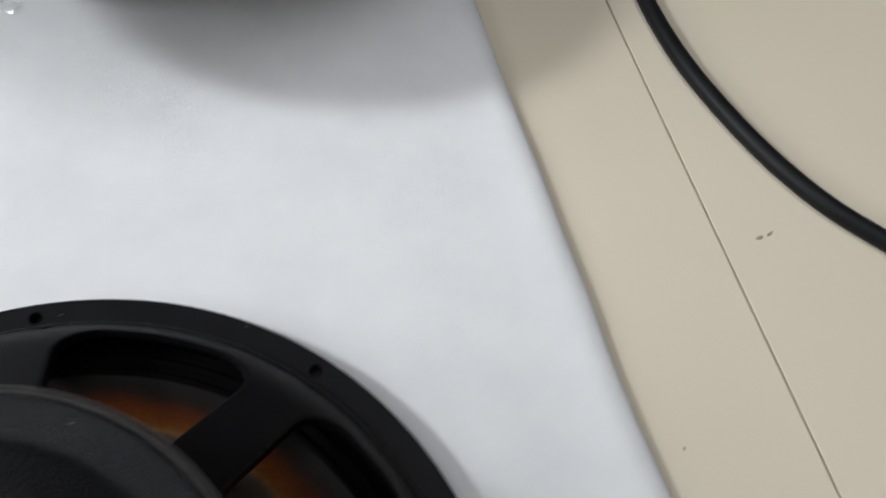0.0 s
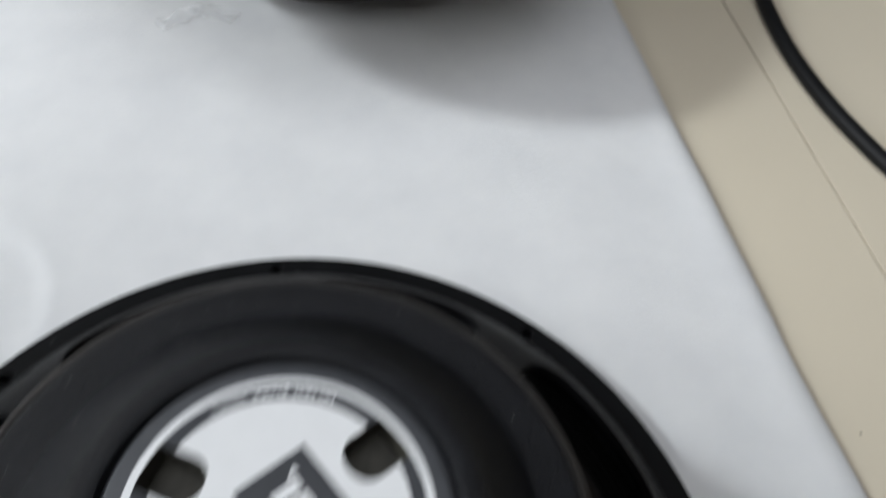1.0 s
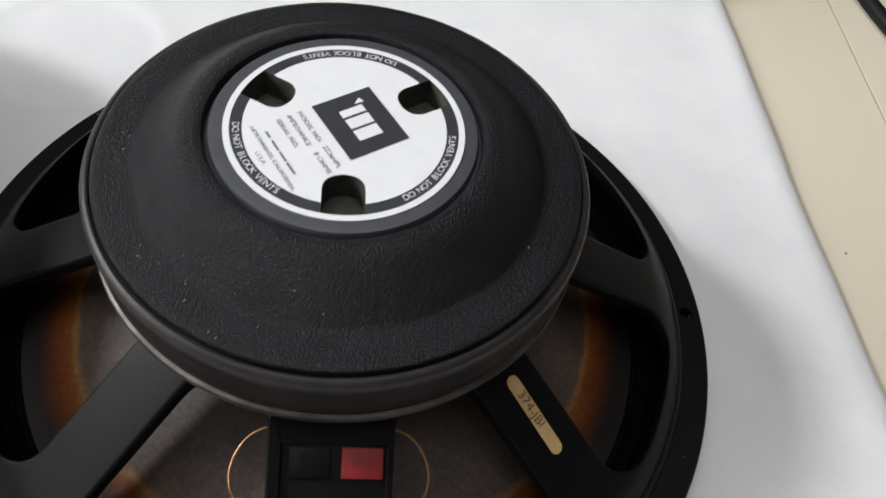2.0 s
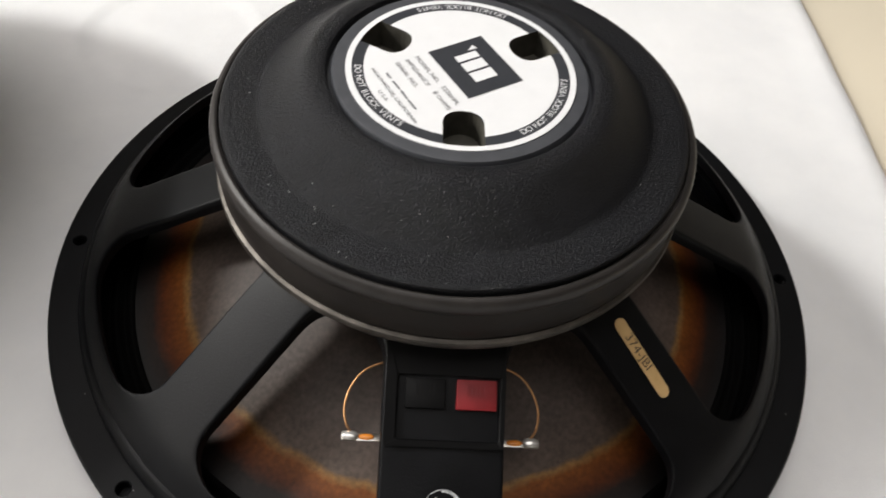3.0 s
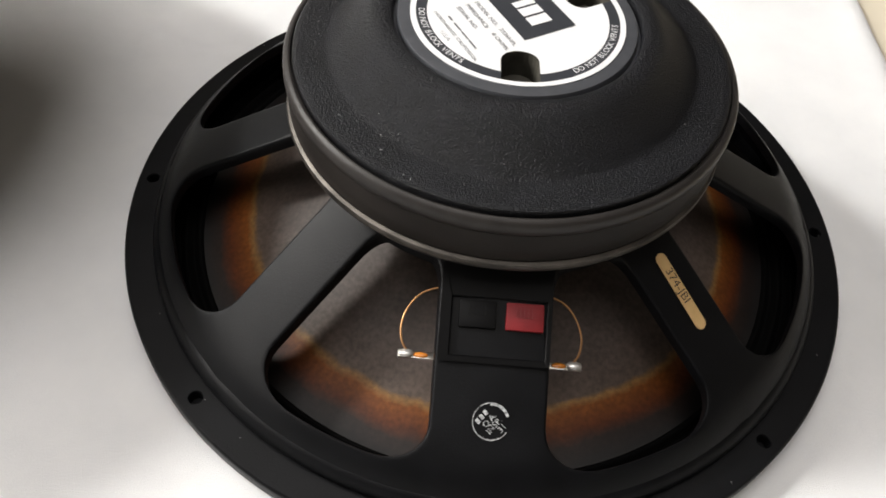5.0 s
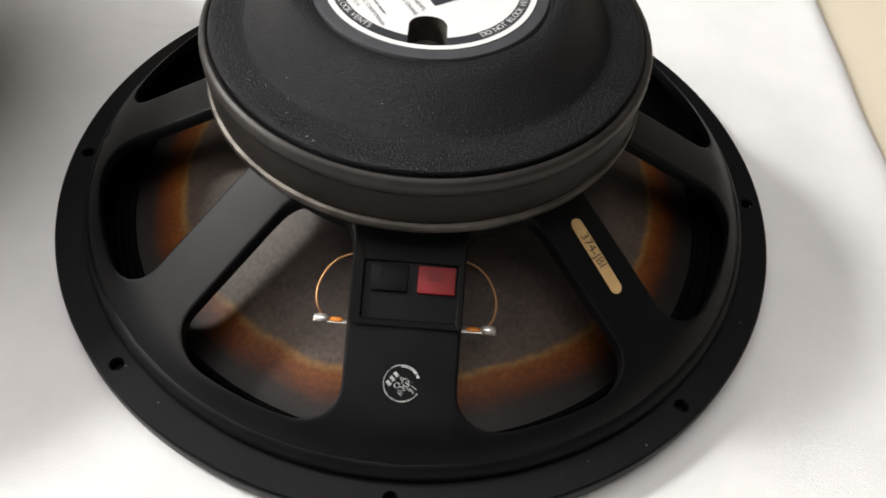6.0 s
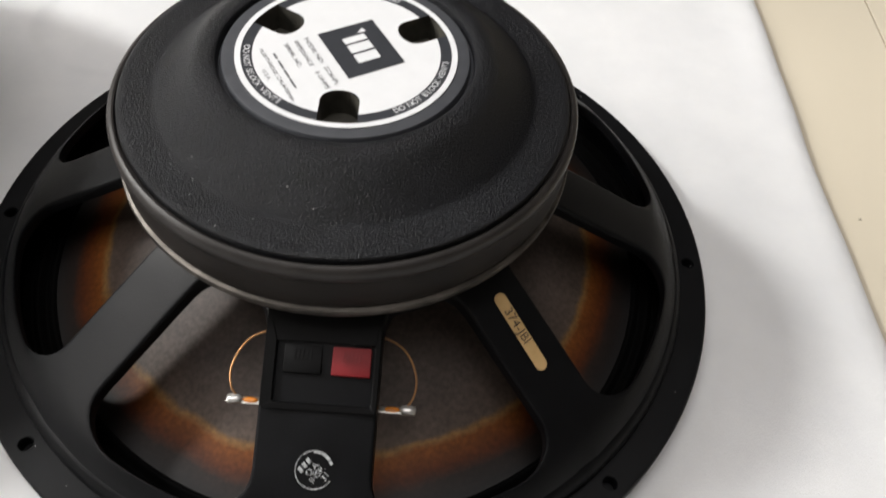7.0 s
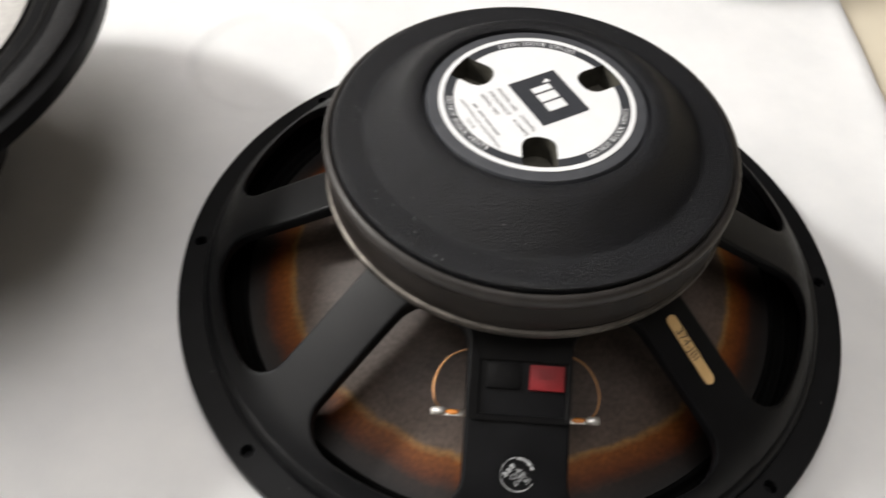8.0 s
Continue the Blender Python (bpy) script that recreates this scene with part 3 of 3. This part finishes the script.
def terminal_parts(owner):
    """Push terminal on the broad leg, with lugs and braided leads at its sides."""
    m = leg_frame(-90, 0.113)
    outer = [(x + 0.0002, y + 0.0052) for x, y in rounded_rect(0.0464, 0.0404, (0.0012,) * 4, 3, 4)]
    inner = [(x + 0.0015, y - 0.0003) for x, y in rounded_rect(0.0406, 0.0248, (0.0008,) * 4, 3, 4)]

    def ring(points, z, grow=0.0):
        return [m @ Vector((x + math.copysign(grow, x), y + math.copysign(grow, y), z)) for x, y in points]

    bm = bmesh.new()
    vs = strips(bm, [ring(outer, -0.008), ring(outer, 0.0010), ring(outer, 0.0015, -0.0006), ring(inner, 0.0015, 0.0005), ring(inner, 0.0010), ring(inner, -0.0160)])
    bm.faces.new(vs[-1])
    term = part("terminal", bm, M_BLKPLASTIC, owner, "black push terminal housing set into the broad leg")
    for x0, x1, material, label in ((-0.0157, 0.0002, M_BLKPLASTIC, "black ribbed push button"), (0.0044, 0.0206, M_RED, "red ribbed push button")):
        bm = bmesh.new()
        lean = m @ Matrix.Translation(((x0 + x1) / 2, 0.0050, -0.0004)) @ Matrix.Rotation(radians(-7), 4, "X")
        w = (x1 - x0) / 2
        box(bm, (-w, -0.0060, -0.008), (w, 0.0060, 0.0016), 0.0007, lean)
        part("push_button", bm, material, term, label)
        for k in range(5):
            bm = bmesh.new()
            x = -0.0038 + 0.0017 * k
            box(bm, (x, -0.0005, 0.0014), (x + 0.0007, 0.0040, 0.0020), 0, lean)
            part("button_rib", bm, material, term, smooth=False)
        bm = bmesh.new()                                     # sill under the button, with its wire slot
        sill = m @ Matrix.Translation(((x0 + x1) / 2, -0.0072, -0.0090))
        box(bm, (-w - 0.0012, -0.0050, -0.0045), (w + 0.0012, 0.0050, 0.0), 0.0006, sill)
        part("sill", bm, M_BLKPLASTIC, term)
        bm = bmesh.new()
        box(bm, (-w * 0.5, -0.0024, -0.0004), (w * 0.5, -0.0006, 0.0007), 0.0003, sill)
        part("slot_lip", bm, M_BLKPLASTIC, term)
    for s in (-1, 1):
        bm = bmesh.new()
        box(bm, (s * 0.031 - 0.0095, -0.1192, 0.0425), (s * 0.031 + 0.0095, -0.1158, 0.0433), 0.0003)
        box(bm, (s * 0.0375 - 0.0032, -0.1195, 0.0424), (s * 0.0375 + 0.0032, -0.1153, 0.0442), 0.0009)
        lug = part("lug", bm, M_TIN, owner, "tinned metal solder lug")
        bm = bmesh.new()
        bmesh.ops.create_uvsphere(bm, u_segments=12, v_segments=8, radius=1.0, matrix=Matrix.Translation((s * 0.0305, -0.1175, 0.0434)) @ Matrix.Diagonal((0.0034, 0.0014, 0.0008, 1)))
        part("flux", bm, M_FLUX, lug, "amber flux residue")
        bm = bmesh.new()
        bmesh.ops.create_uvsphere(bm, u_segments=16, v_segments=10, radius=1.0, matrix=Matrix.Translation((s * 0.0372, -0.1175, 0.0440)) @ Matrix.Diagonal((0.0036, 0.0022, 0.0015, 1)))
        part("solder", bm, M_SOLDER, lug, "bright solder blob")
        bm = bmesh.new()
        pts = [(s * 0.0365, -0.1165, 0.0442), (s * 0.0392, -0.1130, 0.0470), (s * 0.0400, -0.1060, 0.0500), (s * 0.0370, -0.0980, 0.0530), (s * 0.0310, -0.0925, 0.0560), (s * 0.0200, -0.0890, 0.0580)]
        tube(bm, smooth_path(pts, 8), 0.0005, 8)
        part("lead", bm, M_COPPER, owner, "thin braided copper lead")


def leg_frame(a, r):
    """Pose on a leg's face: x across, y inwards along it, z out of it."""
    slope = math.atan2(leg_z(r - 0.004) - leg_z(r + 0.004), 0.008)
    return Matrix.Rotation(radians(a + 90), 4, "Z") @ Matrix.Translation((0, -r, leg_z(r))) @ Matrix.Rotation(slope, 4, "X")


def tag_parts(owner):
    m = leg_frame(-45, 0.1187) @ Matrix.Rotation(radians(-1.5), 4, "Z") @ Matrix.Translation((0.0004, 0, 0.0003))
    bm = bmesh.new()
    pts = rounded_rect(0.0062, 0.0395, (0.0031,) * 4, 7, 3)
    vs = strips(bm, [[m @ Vector((x, y, 0)) for x, y in pts], [m @ Vector((x, y, 0.0003)) for x, y in pts]])
    bm.faces.new(vs[-1])
    tag = part("tag", bm, M_TAG, owner, "tan paper strip with dark stamped number", smooth=False)
    bm = bmesh.new()
    lay_text(bm, "374-JBI", 0.0062, m @ Matrix.Translation((0, 0.0030, 0.0005)) @ Matrix.Rotation(radians(-90), 4, "Z"), "CENTER")
    part("tag_print", bm, M_TAGINK, tag, smooth=False)


def stamp_parts(owner):
    m = leg_frame(-90, 0.1470) @ Matrix.Translation((0.001, 0, 0.0004))
    bm = bmesh.new()
    for a0, a1, w in ((60, 130, 0.0004), (135, 275, 0.00035), (20, 95, 0.0012), (285, 330, 0.0003), (235, 300, 0.0006)):
        i, o = arc(0.0079 - w, a0, a1, 20), arc(0.0079, a0, a1, 20)
        strips(bm, [[m @ Vector((x, y, 0)) for x, y in i], [m @ Vector((x, y, 0)) for x, y in o]], cyclic=False)
    turn = m @ Matrix.Rotation(radians(52), 4, "Z")
    for text, u, v in (("Q.A.", 0, 0.0008), ("INSP.", -0.0004, -0.0022), ("31", 0.0012, -0.0053)):
        lay_text(bm, text, 0.0036, turn @ Matrix.Translation((u, v, 0)), "CENTER")
    for u in (-0.0036, -0.0012, 0.0012):                     # smudged first line
        q = [turn @ Vector((u + x, 0.0042 + y, 0)) for x, y in ((-0.0008, -0.0010), (0.0007, -0.0012), (0.0009, 0.0011), (-0.0006, 0.0012))]
        bm.faces.new([bm.verts.new(p) for p in q])
    part("inspection_stamp", bm, M_STAMP, owner, "worn white ink inspection stamp", smooth=False)


def make_woofer(m, label):
    w = empty("loudspeaker", m, label, "loudspeaker", "loudspeakers on the foam sheet")
    part("frame", frame_mesh(), M_BLACK, w, "black painted cast frame with eight legs")
    bm = bmesh.new()
    revolve(bm, [(0.1722, 0.0060), (0.1722, 0.0034), (0.1728, 0.0031), (0.1742, 0.0030), (0.1745, 0.0026), (0.1746, 0.0006), (0.1752, 0.0), (0.1846, 0.0), (0.1854, 0.0005), (0.1857, 0.0014), (0.1857, 0.0034)], 160)
    part("gasket", bm, M_GASKET, w, "black mounting gasket ring")
    # paper cone with rust-brown edge, seen from behind
    bm = bmesh.new()
    back = [(0.040, 0.0600), (0.060, 0.0508), (0.080, 0.0402), (0.100, 0.0296), (0.120, 0.0192), (0.138, 0.0106), (0.150, 0.0064), (0.1545, 0.0060)]
    revolve(bm, back, 128)
    part("cone", bm, M_PAPER, w, "grey-brown paper cone with rust-brown rim")
    bm = bmesh.new()
    revolve(bm, [(r, z - 0.0008) for r, z in back[1:]], 128)
    part("cone_face", bm, M_FRONTPAPER, w, "grey paper face of the cone")
    bm = bmesh.new()
    ribs = []
    for k in range(41):
        s = k / 40
        ribs.append((0.1545 + 0.0180 * s, 0.0060 - 0.0010 * s + 0.0019 * math.sin(s * 5 * math.pi)))
    revolve(bm, ribs, 128)
    part("surround", bm, M_SURROUND, w, "black pleated cloth surround")
    bm = bmesh.new()
    revolve(bm, [(r, z - 0.0007) for r, z in ribs], 128)
    part("surround_face", bm, M_SURROUND_FACE, w, "glossy black pleated face of the surround")
    bm = bmesh.new()
    revolve(bm, [(0.052, 0.0558), (0.046, 0.051), (0.034, 0.0465), (0.018, 0.044), (0.0005, 0.043)], 96)
    part("dust_cap", bm, M_FRONTPAPER, w, "grey domed dust cap")
    # magnet assembly
    bm = bmesh.new()
    revolve(bm, [(0.06, 0.0785), (0.0985, 0.0880), (0.1010, 0.0888), (0.1030, 0.0905), (0.1037, 0.0925), (0.1034, 0.0946), (0.1020, 0.0953)], 160)
    part("front_plate", bm, M_STEEL, w, "bare steel plate edge under the magnet")
    bm = bmesh.new()
    revolve(bm, [(0.100, 0.0953), (0.1018, 0.0956), (0.1024, 0.097), (0.1026, 0.104), (0.1026, 0.1124), (0.1018, 0.1130)], 160)
    part("magnet", bm, M_MAGNET, w, "dark brown-grey ferrite magnet ring")
    bm = bmesh.new()
    revolve(bm, [(0.1010, 0.1130), (0.1029, 0.1131), (0.1034, 0.1137), (0.1035, 0.1160), (0.1034, 0.1182), (0.1028, 0.1194), (0.1020, 0.1202), (0.1009, 0.1206), (0.1001, 0.1203), (0.0998, 0.1190), (0.0998, 0.1172), (0.0972, 0.1172)], 160)
    part("back_plate", bm, M_SHOULDER, w, "grey coated plate with rounded shoulder")
    bm = bmesh.new()
    prof = [(0.0972, 0.1172), (0.0985, 0.1180), (0.0990, 0.1215), (0.0986, 0.1224), (0.0976, 0.1229), (0.0950, 0.1231), (0.0860, 0.1231), (0.0842, 0.1232), (0.0832, 0.1235), (0.0824, 0.1240),
            (0.0812, 0.1250), (0.0740, 0.1310), (0.0672, 0.1367), (0.0660, 0.1377), (0.0648, 0.1386), (0.0632, 0.1395), (0.0612, 0.1402), (0.0585, 0.1406), (0.0566, 0.1406), (0.0553, 0.1400), (0.0547, 0.1388), (0.0545, 0.1360)]
    revolve(bm, prof, 160)
    part("rear_cover", bm, M_CAP, w, "black crinkle-coated domed rear cover")
    bm = bmesh.new()
    revolve(bm, [(0.0545, 0.1362), (0.0534, 0.1364), (0.0531, 0.1384), (0.0525, 0.1394), (0.0514, 0.1396), (R_RING, 0.1396), (R_RING, 0.1389)], 128)
    part("pole_ring", bm, M_PLATE, w, "slate grey ring round the label")
    label_parts(w)
    terminal_parts(w)
    tag_parts(w)
    stamp_parts(w)
    return w


SIT = 0.0006
main = make_woofer(Matrix.Translation((0, 0, SIT)), "large black loudspeaker driver lying face down on white foam")
FLIP = 0.1412
for (cx, cy, turn, label) in ((0.053, 0.517, 20, "black loudspeaker driver standing on its magnet with cone up"),
                              (-0.420, 0.032, 65, "black loudspeaker driver resting on its magnet, grey cone facing up")):
    other = copy_thing(main, Matrix.Translation((cx, cy, FLIP)) @ Matrix.Rotation(radians(turn), 4, "Z") @ Matrix.Rotation(math.pi, 4, "X"))
    tagged(other, label)


# ---- scraps and marks ----
def scrap(name, pts, z, material, label, category):
    bm = bmesh.new()
    vs = strips(bm, [[(x, y, z) for x, y in pts], [(x, y, z + 0.0005) for x, y in pts]])
    bm.faces.new(vs[-1])
    tagged(link_mesh(name, bm, material, False), label, category)


def blob(cx, cy, w, h, turn, seed, n=14):
    rnd = random.Random(seed)
    c, s = math.cos(radians(turn)), math.sin(radians(turn))
    out = []
    for i in range(n):
        a = 2 * math.pi * i / n
        k = 0.55 + 0.45 * rnd.random()
        x, y = w * k * math.cos(a), h * k * math.sin(a)
        out.append((cx + x * c - y * s, cy + x * s + y * c))
    return out


scrap("scuff", blob(0.4055, 0.1750, 0.0035, 0.0013, 10, 1), FLOOR_Z, M_SCUFF, "small grey-brown scuff on a cream tile", "scuff")
scrap("scuff", blob(0.4130, 0.1765, 0.0030, 0.0010, 25, 2), FLOOR_Z, M_SCUFF, "small grey-brown scuff on a cream tile", "scuff")
scrap("crumb", blob(0.3093, 0.0615, 0.0011, 0.0009, 0, 3), FLOOR_Z, M_SCUFF, "tiny dark crumb on a cream tile", "crumb")

def shred():
    """Crumpled bit of clear film lying on the foam."""
    bm = bmesh.new()
    rnd = random.Random(8)
    for cx, cy, w, h, turn in ((-0.060, 0.426, 0.015, 0.007, 35), (-0.036, 0.431, 0.018, 0.006, 155)):
        n, k = 12, 7
        c, d = math.cos(radians(turn)), math.sin(radians(turn))
        grid = []
        for i in range(n):
            row = []
            for j in range(k):
                u, v = i / (n - 1) - 0.5, j / (k - 1) - 0.5
                u, v = u + 0.03 * rnd.uniform(-1, 1), v + 0.06 * rnd.uniform(-1, 1)
                x, y = 2 * w * u, 2 * h * v * (1.0 - 0.7 * abs(u) + 0.3 * math.sin(9 * u))
                z = 0.0012 + 0.0022 * rnd.random() * (0.5 + 0.5 * math.sin(25 * u + 6 * v))
                row.append(bm.verts.new((cx + x * c - y * d, cy + x * d + y * c, z)))
            grid.append(row)
        for i in range(n - 1):
            for j in range(k - 1):
                bm.faces.new((grid[i][j], grid[i + 1][j], grid[i + 1][j + 1], grid[i][j + 1]))
    tagged(link_mesh("plastic_shred", bm, M_SHRED, False), "crumpled clear plastic shred lying on white foam", "plastic shred")


shred()

def lint():
    """Pale lint specks on the rear cover and frame."""
    bm = bmesh.new()
    rnd = random.Random(21)
    for k in range(60):
        a = rnd.uniform(0, 2 * math.pi)
        if k < 46:
            r = rnd.choice((rnd.uniform(0.084, 0.097), rnd.uniform(0.084, 0.097), rnd.uniform(0.067, 0.081)))
            z = 0.1231 if r > 0.083 else 0.1243 + (0.0820 - r) * 0.84
            z += SIT + 0.0003
        else:
            r, z = rnd.uniform(0.181, 0.191), 0.0131 + SIT + 0.0002
        w, h = rnd.uniform(0.00010, 0.00018), rnd.uniform(0.0002, 0.0006)
        t = rnd.uniform(0, math.pi)
        c, q = math.cos(t), math.sin(t)
        x, y = r * math.cos(a), r * math.sin(a)
        bm.faces.new([bm.verts.new((x + u * c - v * q, y + u * q + v * c, z)) for u, v in ((-w, -h), (w, -h), (w * 0.6, h), (-w * 0.7, h))])
    tagged(link_mesh("lint", bm, M_LINT, False), "tiny pale lint specks on the black loudspeaker cover", "lint", kind="stuff")


lint()


# ---- floor tiles ----
def floor_tiles():
    size, gap = 0.8, 0.0016
    xs = [0.380 + size * k for k in range(-5, 4)]
    ys = [-0.25 + size * k for k in range(-4, 5)]
    bm = bmesh.new()
    box(bm, (gap / 2, gap / 2, -0.008), (size - gap / 2, size - gap / 2, 0), 0.0002)
    first = part("tile", bm, M_TILE, floor, smooth=False)
    made = 0
    for x in xs:
        for y in ys:
            if x + size < X0 or x > X1 or y + size < Y0 or y > Y1:
                continue
            ob = first if made == 0 else new("tile", first.data)
            ob.parent = floor
            ob.location = (x, y, FLOOR_Z)
            made += 1


floor_tiles()
